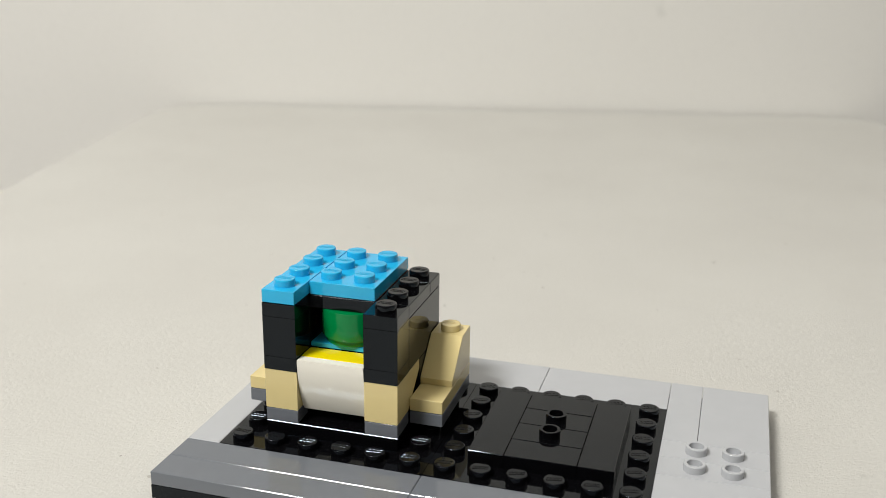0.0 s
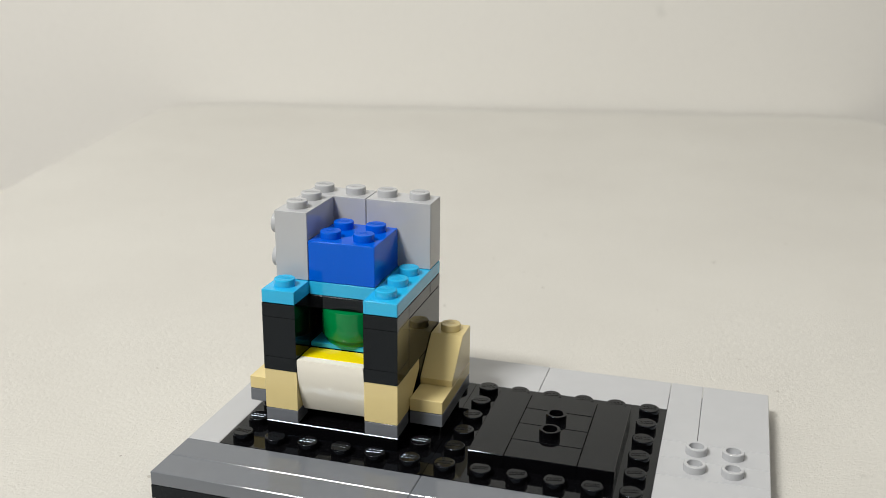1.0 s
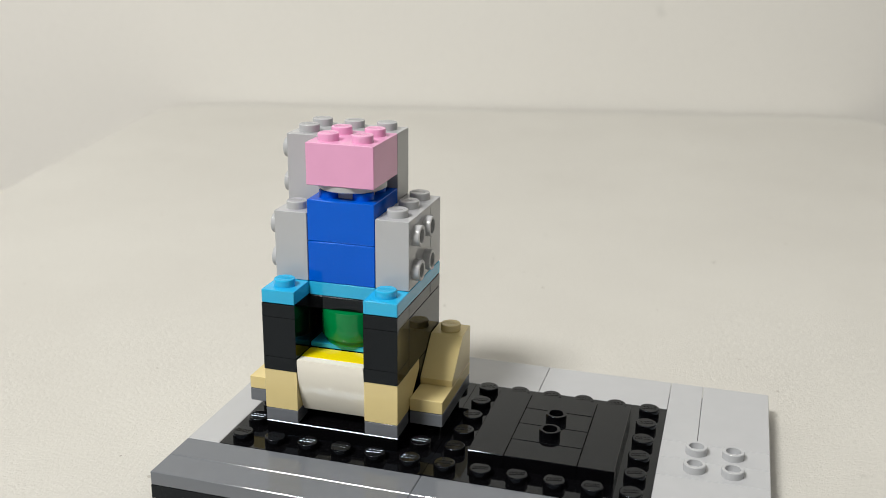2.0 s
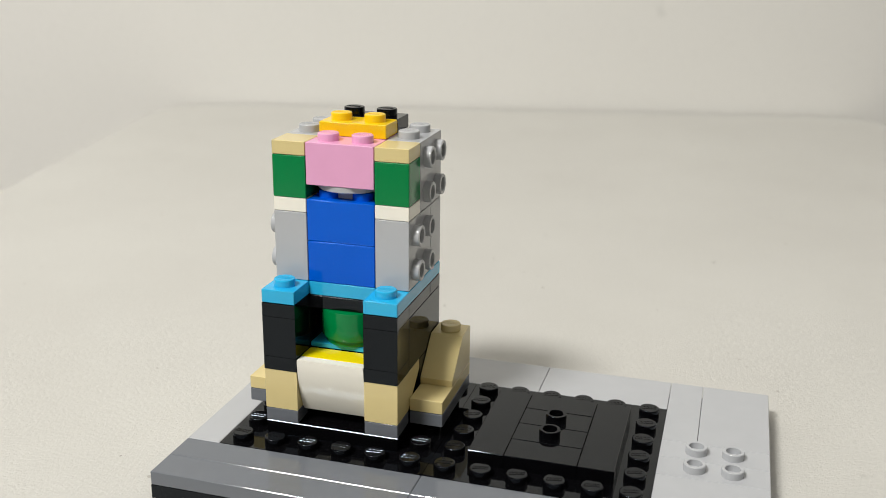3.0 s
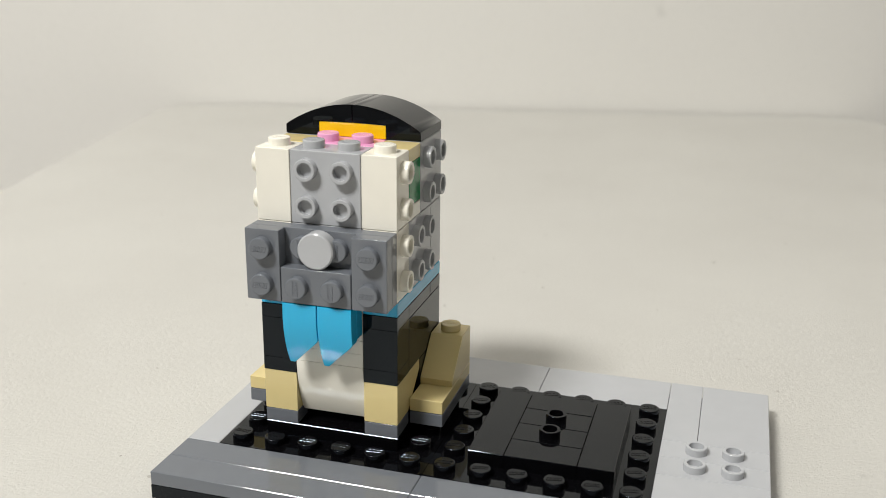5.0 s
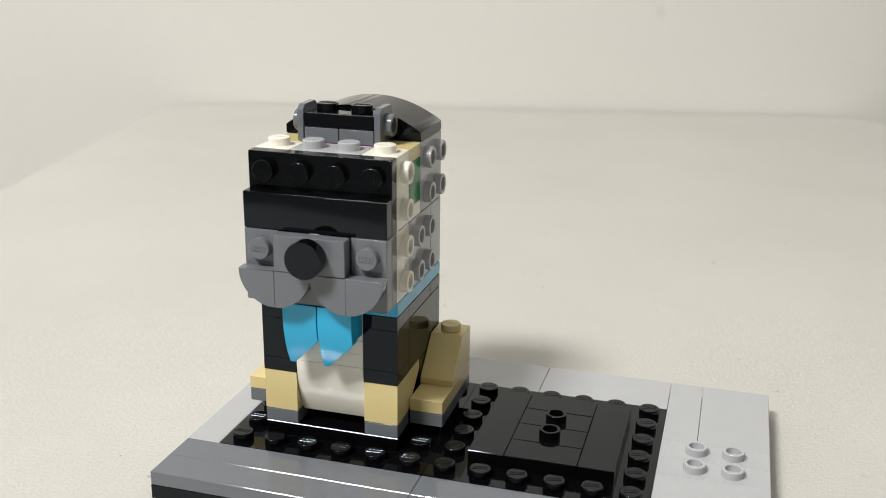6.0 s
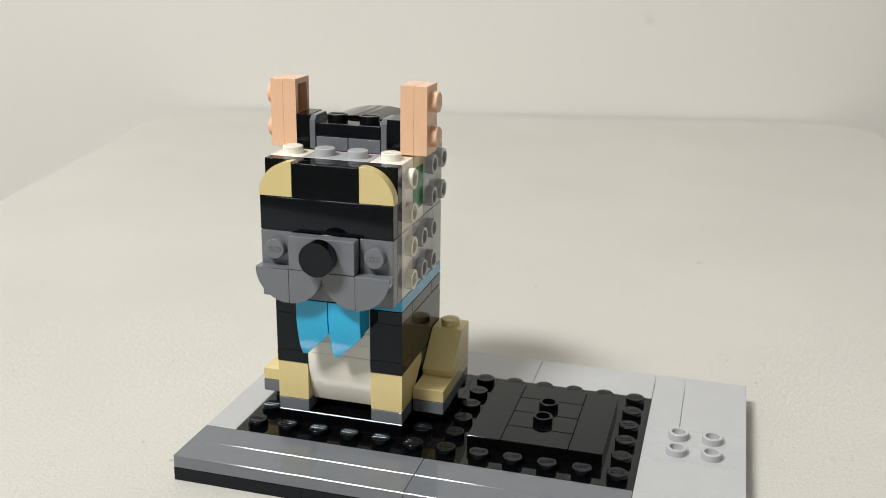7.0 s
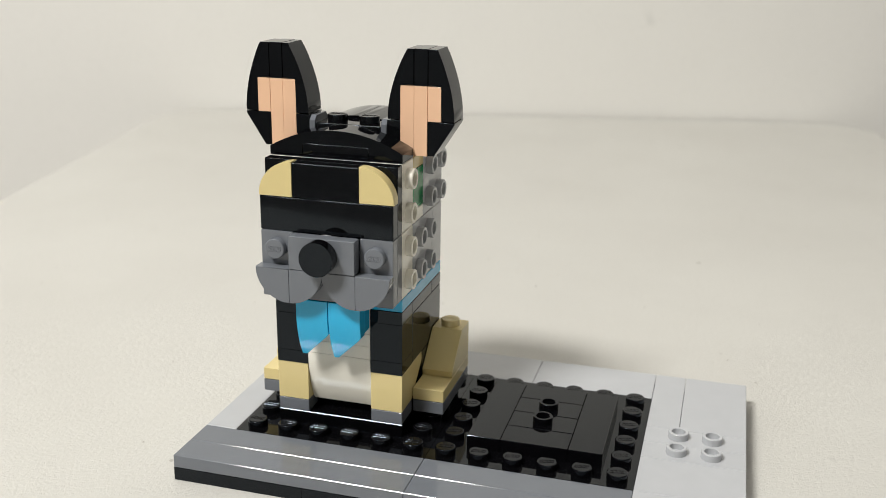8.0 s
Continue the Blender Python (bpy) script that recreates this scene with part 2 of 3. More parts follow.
def flat(name, mat, x0, x1, y0, y1, z0, z1, parent, label="", studs=(), hollow=False, mark=0.0, bev=0.0002):
    bm = bmesh.new()
    cuboid(bm, x0, x1, y0, y1, z0, z1, (0.0 if mat is BLACK and z1 < 3 else 0.00013) if parent is BASE else bev)
    for sx, sy in studs:
        stud(bm, sx, sy, z1, "z", hollow, mark + random.uniform(-5, 5))
    return part(name, bm, mat, parent, label, crisp=bev < 0.0002)


for x0, x1 in ((0, 4), (4, 10), (10, 16)):
    flat("plate", BLACK, x0, x1, 0, 4, 0, 1, base)
    flat("plate", BLACK, x0, x1, 4, 10, 0, 1, base)
SKIP = lambda x, y: 2 < x < 6 and 3 < y < 7
ring1 = [(1.5 + i, 2.5 + j) for i in range(6) for j in range(6) if not SKIP(1.5 + i, 2.5 + j)]
ring2 = [(7.5 + i, 2.5 + j) for i in range(6) for j in range(6) if i in (0, 5) or j in (0, 5)]
flat("plate", BLACK, 1, 7, 2, 8, 1, 2, base, "glossy black studded plate", ring1)
flat("plate", BLACK, 7, 13, 2, 8, 1, 2, base, "glossy black studded plate", ring2, False, 12.0)
for x0, x1, y0, y1 in ((8, 9, 3, 7), (11, 12, 3, 7), (9, 11, 3, 4), (9, 11, 6, 7)):
    flat("tile", BLACK, x0, x1, y0, y1, 2, 3, base)
for y0 in (4, 5):
    flat("jumper_plate", BLACK, 9, 11, y0, y0 + 1, 2, 3, base, "", [(10, y0 + 0.5)], True)
for x0, x1, y0, y1, mat in ((0, 7, 0, 1, DARK), (0, 7, 1, 2, DARK), (7, 13, 0, 1, DARK), (7, 13, 1, 2, DARK),
                            (0, 1, 2, 6, LIGHT), (0, 1, 6, 10, LIGHT), (1, 5, 8, 10, LIGHT), (5, 9, 8, 10, LIGHT), (9, 13, 8, 10, LIGHT),
                            (13, 14, 6, 10, LIGHT), (14, 16, 6, 10, LIGHT), (13, 16, 2, 4, LIGHT), (13, 16, 0, 2, LIGHT)):
    flat("tile", mat, x0, x1, y0, y1, 1, 2, base, "dark grey smooth tile" if mat is DARK else "light grey smooth tile")
for y0 in (4, 5):
    flat("jumper_plate", LIGHT, 13, 16, y0, y0 + 1, 1, 2, base, "light grey plate with two hollow studs", [(14, y0 + 0.5), (15, y0 + 0.5)], True)

# ---- the brick-built dog ----
dog = tagged(new("toy_dog"), "sitting dog built of black, tan, grey and white toy bricks", "toy dog")
dog.location = (4 * U, 5 * U, 2 * P)
ARRIVE = []                   # (piece, seconds, rows of its own before it sits)


def comes(ob, t, *before):
    ARRIVE.append((ob, t, before))
    return ob


def brick(name, mat, x0, x1, y0, y1, z0, z1, label="", top=True, mark=0.0, of=None, bev=0.0002):
    n = [(x0 + 0.5 + i, y0 + 0.5 + j) for i in range(int(x1 - x0)) for j in range(int(y1 - y0))] if top else []
    return flat(name, mat, x0, x1, y0, y1, z0, z1, of or dog, label, n, False, mark, bev)


# feet and lower body
flat("plate", BLACK, 2, 6, 3, 7, 2, 3, dog, "glossy black plate under the feet", bev=0.00015)
for x in (1, 6):
    leg = assembly("hind_leg", x + 0.5, 5.5, 3, "tan hind leg on a dark grey plate")
    brick("plate", DARK, x, x + 1, 4, 7, 3, 4, "dark grey foot plate", False, of=leg)
    brick("plate", TAN, x, x + 1, 4, 7, 4, 5, "tan hind paw plate", False, of=leg)
    bm = bmesh.new()
    prism(bm, [(y * U, z * P) for y, z in ((5.02, 5.02), (6.98, 5.02), (6.98, 8), (6.1, 8), (5.02, 5.5))], "x", x * U + G, (x + 1) * U - G)
    stud(bm, x + 0.5, 6.5, 8)
    part("slope_brick", bm, TAN, leg, "tan slope brick of the haunch")
for x in (2, 5):
    leg = assembly("front_leg", x + 0.5, 3.5, 3, "black front leg with a tan paw")
    brick("plate", DARK, x, x + 1, 3, 4, 3, 4, "dark grey foot plate", False, of=leg)
    bm = bmesh.new()
    prism(bm, [(y * U, z * P) for y, z in ((3.01, 4.02), (3.95, 4.02), (4.99, 6.3), (4.99, 6.98), (3.01, 6.98))], "x", x * U + G, (x + 1) * U - G)
    part("inverted_slope", bm, TAN, leg, "tan front paw brick")
    brick("plate", BLACK, x, x + 1, 3, 4, 7, 8, "", False, of=leg, bev=0.00004)
    brick("brick", BLACK, x, x + 1, 3, 4, 8, 11, "", False, of=leg, bev=0.00004)
    brick("plate", BLACK, x, x + 1, 3, 4, 11, 12, "", x == 5, of=leg, bev=0.00004)
    brick("brick", BLACK, x, x + 1, 4, 7, 7, 11, "", False)
    for y0, y1 in ((4, 6), (6, 7)):
        brick("plate", BLACK, x, x + 1, y0, y1, 11, 12, "", x == 5)
    brick("brick", BLACK, x, x + 1, 5, 7, 4, 7, "", False)
    brick("plate", BLACK, x, x + 1, 4, 7, 3, 4, "", False)
brick("brick", BLACK, 3, 5, 6, 7, 3, 6, "", False)
brick("brick", BLACK, 3, 5, 6, 7, 6, 9, "", False)
brick("brick", BLACK, 3, 5, 6, 7, 9, 11, "", False)
brick("plate", BLACK, 3, 5, 4, 7, 11, 12, "", False)
brick("plate", BLACK, 3, 5, 3.62, 6, 3, 4, "", False)
brick("brick", BLACK, 3, 5, 4, 6, 4, 8, "", False)
brick("plate", LEMON, 3, 5, 3.3, 4, 7.05, 8, "yellow plate inside the chest", False)
brick("plate", AZURE, 3, 5, 4, 6, 8, 8.4, "azure plate inside the chest", False)
bm = bmesh.new()
lathe(bm, Matrix.Translation((4.1 * U, 4.75 * U, 8.4 * P)), [(0.0068, 0), (0.0068, 0.0013), (0.0076, 0.0015), (0.0077, 0.0017), (0.0077, 0.0083)], 40)
part("round_brick", bm, GREEN, dog, "green round brick inside the chest")
bm = bmesh.new()
front = [(3.01 + 0.4 * (1 - i / 15) ** 2.0, 3.8 + (7.98 - 3.8) * i / 15) for i in range(16)]
prism(bm, [(y * U, z * P) for y, z in front + [(3.29, 7.98), (3.59, 7.0), (3.59, 3.8)]], "x", 3 * U + G, 5 * U - G)
part("curved_slope", bm, WHITE, dog, "glossy white curved belly piece")

# azure collar layer
brick("plate", AZURE, 2, 3, 3, 7, 12, 13, "azure collar plate")
brick("plate", AZURE, 3, 5, 4, 7, 12, 13, "azure collar plate")
comes(brick("plate", AZURE, 5, 6, 3, 7, 12, 13, "azure collar plate"), 0.1)


def side_studs(mat, label, x0, x1, y0, y1, z0, aim, hollow=True):
    """A brick five plates high with four studs on one of its sides."""
    bm = bmesh.new()
    cuboid(bm, x0, x1, y0, y1, z0, z0 + 5)
    wide = x1 - x0 > 1.5
    long = y1 - y0 > 1.5
    for i in range(2 if wide else 1):
        for j in range(2 if long else 1):
            stud(bm, x0 + 0.5 + i, y0 + 0.5 + j, z0 + 5)
    rows = 2 if aim in ("y", "-y") and wide or aim in ("x", "-x") and long else 1
    for i in range(rows):
        for h in (1.25, 3.75):
            if aim in ("y", "-y"):
                stud(bm, x0 + 0.5 + i, y1 if aim == "y" else y0, z0 + h, aim, hollow)
            else:
                stud(bm, x1 if aim == "x" else x0, y0 + 0.5 + i, z0 + h, aim, hollow)
    ob = part("side_stud_brick", bm, mat, dog, label)
    # the origin goes to the middle of the body, so that it can be turned in place
    o = Vector(((x0 + x1) / 2 * U, (y0 + y1) / 2 * U, z0 * P))
    shift = ob.location + dog.location - o
    for v in ob.data.vertices:
        v.co += shift
    ob.location = o - dog.location
    return ob


GREY = "light grey brick with hollow side studs"


def in_dog(x, y, z, turn=0):
    return pose(x * U - dog.location.x, y * U - dog.location.y, z * P - dog.location.z, 0, 0, turn)


def turned(t, start, end, angle):
    """A piece lies turned on the studs for a moment and is then swung into its place."""
    mid = lambda k: [a + (b - a) * k for a, b in zip(start, end)]
    return [(t, in_dog(*start, angle)), (t + 1 / 30, in_dog(*mid(0.35), angle * 0.66)), (t + 2 / 30, in_dog(*mid(0.7), angle * 0.33))]


comes(side_studs(LIGHT, GREY, 2, 4, 6, 7, 13, "y"), 0.3, *turned(0.3, (3.28, 5.68, 13.5), (3, 6.5, 13.2), -169))
comes(side_studs(LIGHT, GREY, 2, 3, 4, 6, 13, "-x"), 0.5, *turned(0.5, (3.19, 4.71, 13.5), (2.5, 5, 13.2), 137))
comes(side_studs(LIGHT, GREY, 4, 6, 6, 7, 13, "y"), 0.7, *turned(0.7, (4.69, 5.25, 13.5), (5, 6.5, 13.2), -173))
comes(brick("brick", BLUE, 3, 5, 4, 6, 13, 16, "bright blue brick in the head's core"), 0.9)
comes(side_studs(LIGHT, GREY, 2, 3, 5, 7, 18, "-x"), 1.1, *turned(1.1, (2.98, 6.18, 18.5), (2.5, 6, 18.2), 100))
comes(side_studs(LIGHT, GREY, 3, 5, 6, 7, 18, "y"), 1.3, *turned(1.3, (4.13, 6.86, 18.5), (4, 6.5, 18.2), -166))
comes(brick("brick", BLUE, 3, 5, 4, 6, 16, 19, "bright blue brick in the head's core"), 1.5)
bm = bmesh.new()
lathe(bm, Matrix.Translation((4 * U, 5 * U, 19 * P)), [(0.0050, 0), (0.0050, 0.0012), (0.0056, 0.0016), (0.0076, 0.0018), (0.0078, 0.0020), (0.0078, 0.0031), (0.0077, 0.0032)], 40)
for i in (3.5, 4.5):
    for j in (4.5, 5.5):
        stud(bm, i, j, 20)
comes(part("round_plate", bm, LIGHT, dog, "light grey round plate"), 1.6)
comes(brick("brick", PINK, 3, 5, 4, 6, 20, 23, "bright pink brick in the head's core"), 1.7)
comes(side_studs(LIGHT, GREY, 5, 6, 4, 6, 13, "x"), 1.9)
comes(side_studs(LIGHT, GREY, 5, 6, 5, 7, 18, "x"), 2.1)
for k, x in enumerate((2, 5)):
    comes(brick("plate", WHITE, x, x + 1, 4, 5, 18, 19, "white plate in the cheek", False), 2.2 + 0.2 * k)
    comes(brick("brick", GREEN, x, x + 1, 4, 5, 19, 22, "green brick in the cheek", False), 2.3 + 0.2 * k)
    comes(brick("tile", TAN, x, x + 1, 4, 5, 22, 23, "tan tile on the cheek", False), 2.6 + 0.1 * k)
comes(brick("plate", BLACK, 3, 5, 6, 7, 23, 24, "black plate under the crown"), 2.9)
comes(brick("plate", YELLOW, 3, 5, 5, 6, 23, 24, "yellow plate under the crown"), 3.0)


def crown(x0, x1, y0, y1, z0, rise, name, label, t, high="right"):
    """A curved slope: lip at one end, full height at the other (or a whole bow)."""
    lip = 0.62
    if high == "both":
        top = [(x0 + (x1 - x0) * i / 24, lip + (rise - lip) * (1 - abs(2 * i / 24 - 1) ** 2.05)) for i in range(25)]
    else:
        top = [(x0 + (x1 - x0) * i / 14, lip + (rise - lip) * (1 - (1 - i / 14) ** 2.05)) for i in range(15)]
        if high == "left":
            top = [(x0 + x1 - x, h) for x, h in top[::-1]]
    cut = {"right": [(x1, 1), (x0 + 1, 1), (x0 + 1, 0)], "left": [(x1 - 1, 0), (x1 - 1, 1), (x0, 1)], "both": [(x1 - 1, 0), (x1 - 1, 1.01), (x0 + 1, 1.01), (x0 + 1, 0)]}[high]
    under = ([(x1, 0)] if high != "right" else []) + cut + ([(x0, 0)] if high != "left" else [])
    pts = [(min(max(x * U, x0 * U + G), x1 * U - G), (z0 + h) * P) for x, h in top + under]
    bm = bmesh.new()
    prism(bm, pts, "y", y0 * U + G, y1 * U - G)
    return comes(part(name, bm, BLACK, dog, label), t)


crown(2, 4, 5, 7, 23.03, 2.25, "curved_slope", "black curved crown piece", 3.1)
crown(4, 6, 5, 7, 23.03, 2.25, "curved_slope", "black curved crown piece", 3.2, "left")
WSIDE = "white brick with studs on its side"
for x, aim in ((2, "-x"), (5, "x")):
    comes(side_studs(WHITE, WSIDE, x, x + 1, 3, 4, 13, aim), 3.3)
for x, aim in ((2, "-x"), (5, "x")):
    comes(side_studs(WHITE, WSIDE, x, x + 1, 3, 4, 18, aim), 3.5)
comes(brick("plate", WHITE, 3, 5, 3, 4, 8, 9, "white chest plate", bev=0.00006), 3.6)
comes(brick("plate", WHITE, 3, 5, 3, 4, 9, 10, "white chest plate", bev=0.00006), 3.8)
bm = bmesh.new()
cuboid(bm, 3, 5, 3, 4, 10, 13)
for i in (3.5, 4.5):
    stud(bm, i, 3.5, 13)
    stud(bm, i, 3, 11.75, "-y", True)
comes(part("side_stud_brick", bm, WHITE, dog, "white brick with two hollow front studs"), 3.9)
bm = bmesh.new()
block(bm, 3 * U + G, 5 * U - G, 2.6 * U, 3 * U - G, 10.5 * P + G, 13 * P - G)
for i in (3.5, 4.5):
    stud(bm, i, 2.6, 11.75, "-y", False, 90)
comes(part("plate", bm, AZURE, dog, "azure plate behind the bandana"), 4.1)


bandana_part = assembly("bandana", 4, 2.6, 8.7, "azure pointed bandana at the throat")


def bandana(x):
    """A hanging tip: its front bends back towards the chest, its foot is cut slantwise to a point."""
    bm = bmesh.new()
    n, top, foot, corner, back = 16, 12.97, 8.42, 10.35, 2.6 * U - G
    rows = []
    for i in range(n + 1):
        z = top + (foot - top) * i / n
        bend = 0.3 * max(0.0, (11.9 - z) / (11.9 - foot)) ** 1.7
        side = 0.988 if z > corner else 0.2 + 0.788 * (z - foot) / (corner - foot)
        rows.append([bm.verts.new(((x + a) * U, y, z * P)) for a, y in
                     ((0.012 + 0.05 * (i / n) ** 6, (2.2 + bend) * U), (side, (2.2 + bend) * U), (side, back), (0.012 + 0.05 * (i / n) ** 6, back))])
    for a, b in zip(rows, rows[1:]):
        for k in range(4):
            bm.faces.new((a[k], a[(k + 1) % 4], b[(k + 1) % 4], b[k]))
    bm.faces.new(rows[0])
    bm.faces.new(rows[-1][::-1])
    bmesh.ops.recalc_face_normals(bm, faces=bm.faces)
    sharp = [e for e in bm.edges if e.calc_face_angle(0) > 0.7]
    rounded(bm, sharp, 0.00012)
    return comes(part("bandana_tip", bm, AZURE, bandana_part, "azure pointed bandana piece"), 4.3)


bandana(3)
bandana(4)
comes(side_studs(LIGHT, GREY, 3, 5, 3, 4, 13, "-y"), 4.4)
comes(side_studs(LIGHT, GREY, 3, 5, 3, 4, 18, "-y"), 4.5)


muzzle = assembly("muzzle", 4, 3, 13, "dark grey rounded muzzle with a black nose")


def front_plate(name, mat, x0, x1, y0, y1, z0, z1, label, t, studs=(), mark=90.0):
    bm = bmesh.new()
    block(bm, x0 * U + G, x1 * U - G, y0 * U + G * 0.4, y1 * U - G * 0.4, z0 * P + G, z1 * P - G)
    for i, h in studs:
        stud(bm, i, y0, h, "-y", False, mark)
    return comes(part(name, bm, mat, muzzle if mat is DARK else dog, label), t)


front_plate("plate", DARK, 2, 6, 2.6, 3, 13, 18, "dark grey muzzle plate", 4.6, [(i + 0.5, h) for i in (2, 3, 4, 5) for h in (14.25, 16.75)])
front_plate("plate", DARK, 2, 3, 2.2, 2.6, 13, 18, "dark grey muzzle plate", 4.7, [(2.5, 14.25), (2.5, 16.75)], 0)
front_plate("plate", DARK, 5, 6, 2.2, 2.6, 13, 18, "dark grey muzzle plate", 4.8, [(5.5, 14.25), (5.5, 16.75)], 0)
front_plate("plate", DARK, 3, 5, 2.2, 2.6, 13, 15.5, "dark grey muzzle plate", 4.9, [(3.5, 14.25), (4.5, 14.25)])
bm = bmesh.new()
lathe(bm, Matrix.Translation((4 * U, 2.6 * U, 16.75 * P)) @ AIM["-y"], [(0.0036, 0.0), (0.004, 0.0003), (0.004, 0.0029), (0.0037, 0.00315)], 32)
comes(part("round_plate", bm, LIGHT, muzzle, "light grey round plate behind the nose"), 5.0)


def quarter(mat, label, x, y, z, corner, t):
    """A quarter-round tile standing upright; corner names its round corner."""
    r = 1.02
    cx = x + 1 if "left" in corner else x
    a0 = {"top left": 90, "top right": 0, "bottom left": 180, "bottom right": 270}[corner]
    cz = z if "top" in corner else z + 2.5
    pts = [(cx * U, cz * P)] + arc(cx * U, cz * P, r * U - G, r * U - G, a0, a0 + 90, 12)
    bm = bmesh.new()
    prism(bm, pts, "y", y * U + G, (y + 0.4) * U - G)
    ob = part("quarter_round_tile", bm, mat, muzzle if mat is DARK else dog, label)
    return comes(ob, t)


for x, corner, t in ((2, "bottom left", 5.1), (3, "bottom right", 5.2), (4, "bottom left", 5.3), (5, "bottom right", 5.4)):
    quarter(DARK, "dark grey quarter-round tile of the muzzle", x, 1.8, 13, corner, t)
front_plate("jumper_plate", DARK, 3, 5, 1.8, 2.2, 15.5, 18, "dark grey plate holding the nose", 5.5)
bm = bmesh.new()
lathe(bm, Matrix.Translation((4 * U, 1.8 * U, 16.75 * P)) @ AIM["-y"], [(0.0036, 0.0), (0.004, 0.0003), (0.004, 0.00312), (0.00393, 0.0032)], 40)
comes(part("nose", bm, BLACK, muzzle, "round glossy black nose tile"), 5.6)

# ear bracket
for x0, side in ((3, -1), (4, 1)):
    bm = bmesh.new()
    cuboid(bm, x0, x0 + 1, 4, 5, 23.02, 24.05)
    w0, w1 = ((2.8, 3.0) if side < 0 else (5.0, 5.2))
    prism(bm, [(4 * U + G, 23.1 * P), (5 * U - G, 23.1 * P), (5 * U - G, 25.2 * P), (4.85 * U, 25.55 * P), (4.15 * U, 25.55 * P), (4 * U + G, 25.2 * P)], "x", w0 * U + G, w1 * U - G)
    stud(bm, 2.8 if side < 0 else 5.2, 4.5, 24.3, "-x" if side < 0 else "x", True)
    comes(part("bracket", bm, DARK, dog, "dark grey ear bracket"), 5.7)
comes(brick("plate", BLACK, 3, 5, 4, 5, 24.05, 25.05, "black plate on the ear brackets"), 5.8)

# brow and eyes
front_plate("plate", BLACK, 2, 6, 2.6, 3, 18, 23, "glossy black brow plate", 5.9, [(i + 0.5, h) for i in (2, 3, 4, 5) for h in (19.25, 21.75)])
front_plate("tile", BLACK, 2, 6, 2.2, 2.6, 18, 20.5, "glossy black tile below the eyes", 6.0)
quarter(TAN, "tan quarter-round eyebrow tile", 2, 2.2, 20.5, "top left", 6.1)
quarter(TAN, "tan quarter-round eyebrow tile", 5, 2.2, 20.5, "top right", 6.1)
front_plate("tile", BLACK, 3, 5, 2.2, 2.6, 20.5, 23, "glossy black tile between the eyebrows", 6.4)

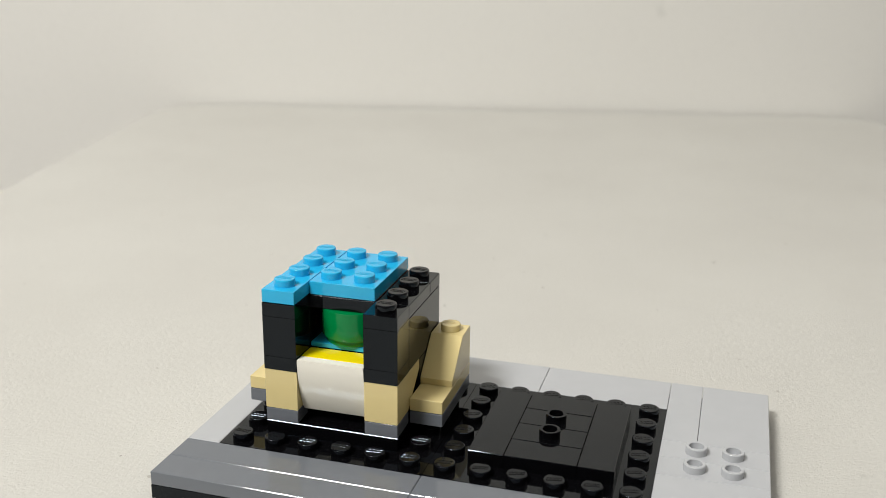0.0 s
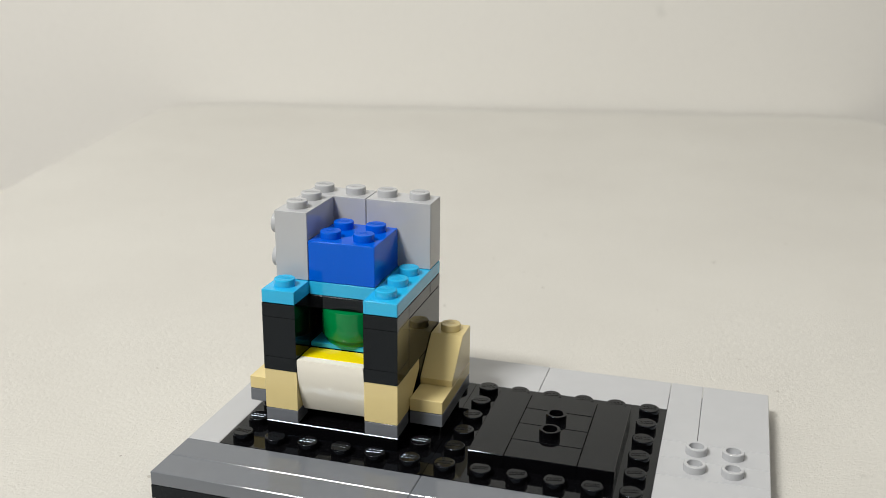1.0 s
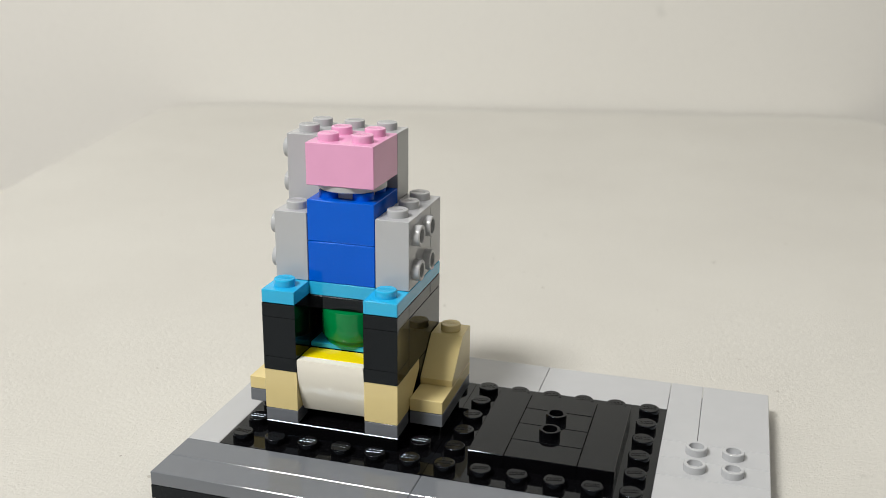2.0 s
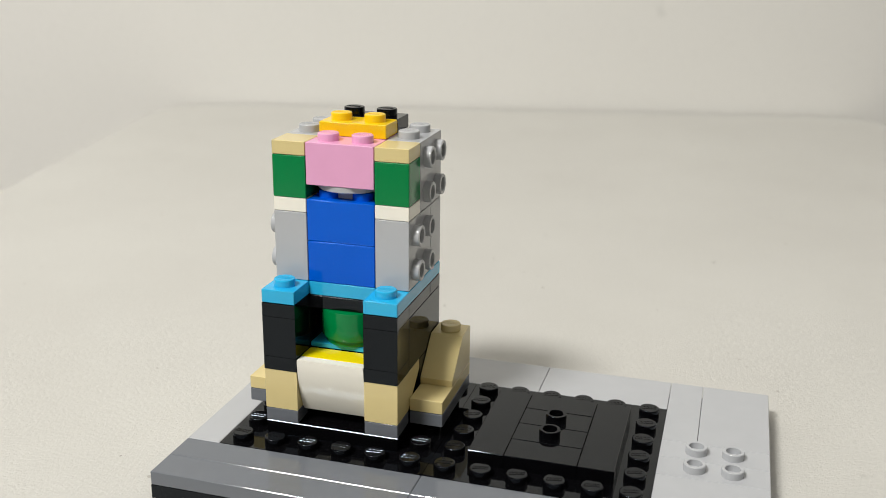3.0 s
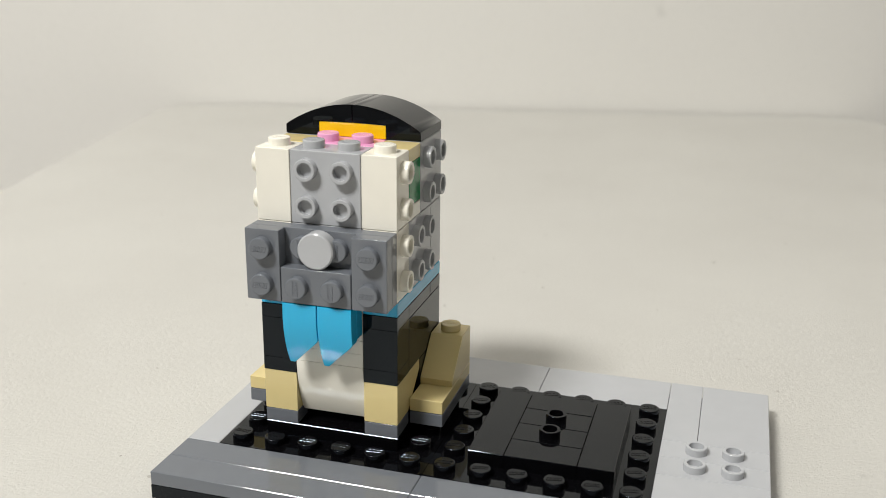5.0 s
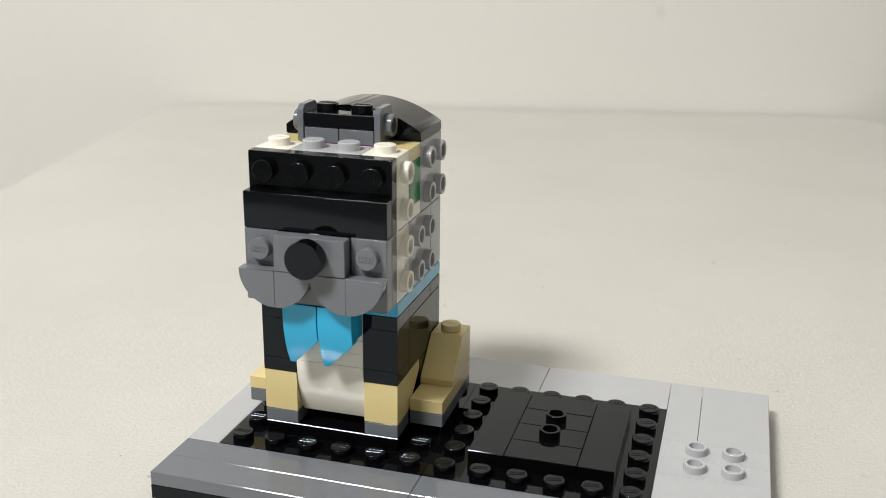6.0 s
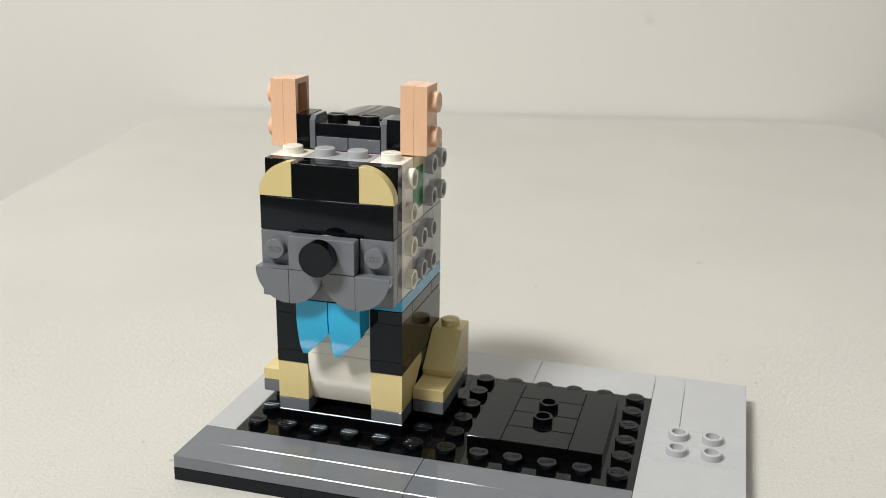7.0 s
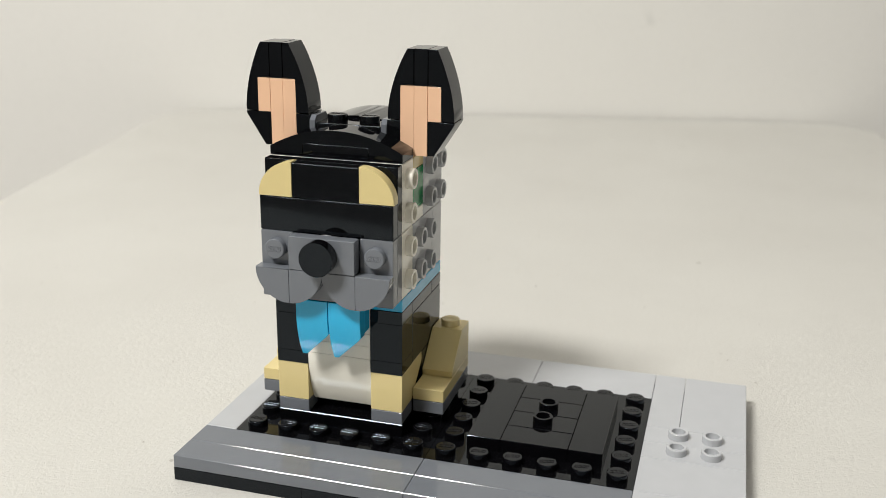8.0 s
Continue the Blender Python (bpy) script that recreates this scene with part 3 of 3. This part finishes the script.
# ears, built outwards from the bracket; s mirrors them
for s in (-1, 1):
    ear = assembly("ear", 4 + s * 2.2, 4.5, 23.1, "tall black ear with a light nougat inside")
    ex = lambda a: 4 + s * a

    def ear_block(name, mat, a0, a1, z0, z1, label, t, knobs=(), hollow=False):
        bm = bmesh.new()
        x0, x1 = sorted((ex(a0), ex(a1)))
        bx0, bx1, by0, by1, bz0, bz1 = x0 * U + G * 0.3, x1 * U - G * 0.3, 4 * U + G, 5 * U - G, z0 * P + G, z1 * P - G
        if hollow:
            # open underside: four walls round a recess, and the studded face
            w, h = 0.0013, 0.0011
            f0, f1, r0, r1 = (bx1 - h, bx1, bx0, bx1 - h) if s > 0 else (bx0, bx0 + h, bx0 + h, bx1)
            block(bm, f0, f1, by0, by1, bz0, bz1, 0)
            for ya, yb, za, zb in ((by0, by0 + w, bz0, bz1), (by1 - w, by1, bz0, bz1), (by0 + w, by1 - w, bz0, bz0 + w), (by0 + w, by1 - w, bz1 - w, bz1)):
                block(bm, r0, r1, ya, yb, za, zb, 0)
        else:
            block(bm, bx0, bx1, by0, by1, bz0, bz1, 0.0001)
        for h in knobs:
            stud(bm, ex(a1), 4.5, h, "x" if s > 0 else "-x")
        comes(part(name, bm, mat, ear, label), t)

    def ear_prism(name, mat, pts, label, t, knob=None):
        bm = bmesh.new()
        prism(bm, [(ex(a) * U, z * P) for a, z in pts], "y", 4 * U + G, 5 * U - G)
        if knob:
            stud(bm, ex(knob[0]), 4.5, knob[1], "x" if s > 0 else "-x", True)
        comes(part(name, bm, mat, ear, label), t)

    ear_block("plate", BLACK, 1.2, 1.6, 23.1, 25.6, "black plate at the ear's root", 6.8)
    ear_block("plate", NOUGAT, 1.6, 2.0, 23.1, 28.1, "light nougat inner ear plate", 6.9, (24.35, 26.85), True)
    ear_block("plate", NOUGAT, 2.0, 2.4, 23.1, 28.1, "light nougat inner ear plate", 7.0, (24.35, 26.85))
    ear_prism("slope", BLACK, [(2.41, 23.15), (2.6, 23.15), (3.19, 25.45), (3.19, 25.6), (2.41, 25.6)], "black slope at the ear's edge", 7.1)
    inner = [(1.22 + 0.58 * (i / 12) ** 1.9, 25.65 + 5.0 * i / 12) for i in range(13)]
    ear_prism("curved_slope", BLACK, inner + [(1.99, 30.65), (1.99, 28.15), (1.59, 28.15), (1.59, 25.65)], "black curved ear piece", 7.2, (2.0, 29.35))
    ear_block("plate", NOUGAT, 2.4, 2.8, 25.6, 28.1, "light nougat inner ear plate", 7.3, (26.85,))
    ear_block("plate", BLACK, 2.0, 2.4, 28.1, 30.69, "black plate in the ear's tip", 7.5, (29.35,))
    outer = [(3.18 - 0.5 * (i / 12) ** 1.9, 25.65 + 5.0 * i / 12) for i in range(13)]
    ear_prism("curved_slope", BLACK, outer + [(2.41, 30.65), (2.41, 28.15), (2.81, 28.15), (2.81, 25.65)], "black curved ear piece", 7.6)

comes(flat("plate", BLACK, 3, 5, 3, 4, 23, 24, dog, "black plate under the forehead", [(3.5, 3.5), (4.5, 3.5)]), 7.7)
crown(2, 6, 3, 4, 23.03, 2.0, "curved_slope", "black bowed forehead piece", 7.8, "both")


# ---- what moves: each loose piece waits on the table and is set in its place ----
def motions():
    for k, (ob, t, before) in enumerate(ARRIVE):
        seat = Matrix.Translation(ob.location)
        low = min(v.co.z for v in ob.data.vertices)
        spot = TT @ Vector((0.225 + 0.021 * (k % 5), -0.148 + 0.0175 * (k // 5), 0.0001 - low))
        turn = before[0][1].to_3x3().to_4x4() if before else Matrix.Identity(4)
        wait = Matrix.Translation(spot - origin(ob.parent)) @ turn
        first = before[0][0] if before else t
        rows = [(0, wait), (first - 2 / 30, wait)]
        rows += [(a - 1 / 30 if i == 0 else a, m) for i, (a, m) in enumerate(before[:1])]
        rows += list(before)
        rows += [(first + 0.1 if before else t - 1 / 30, seat), (8, seat)]
        walk(ob, rows)


motions()
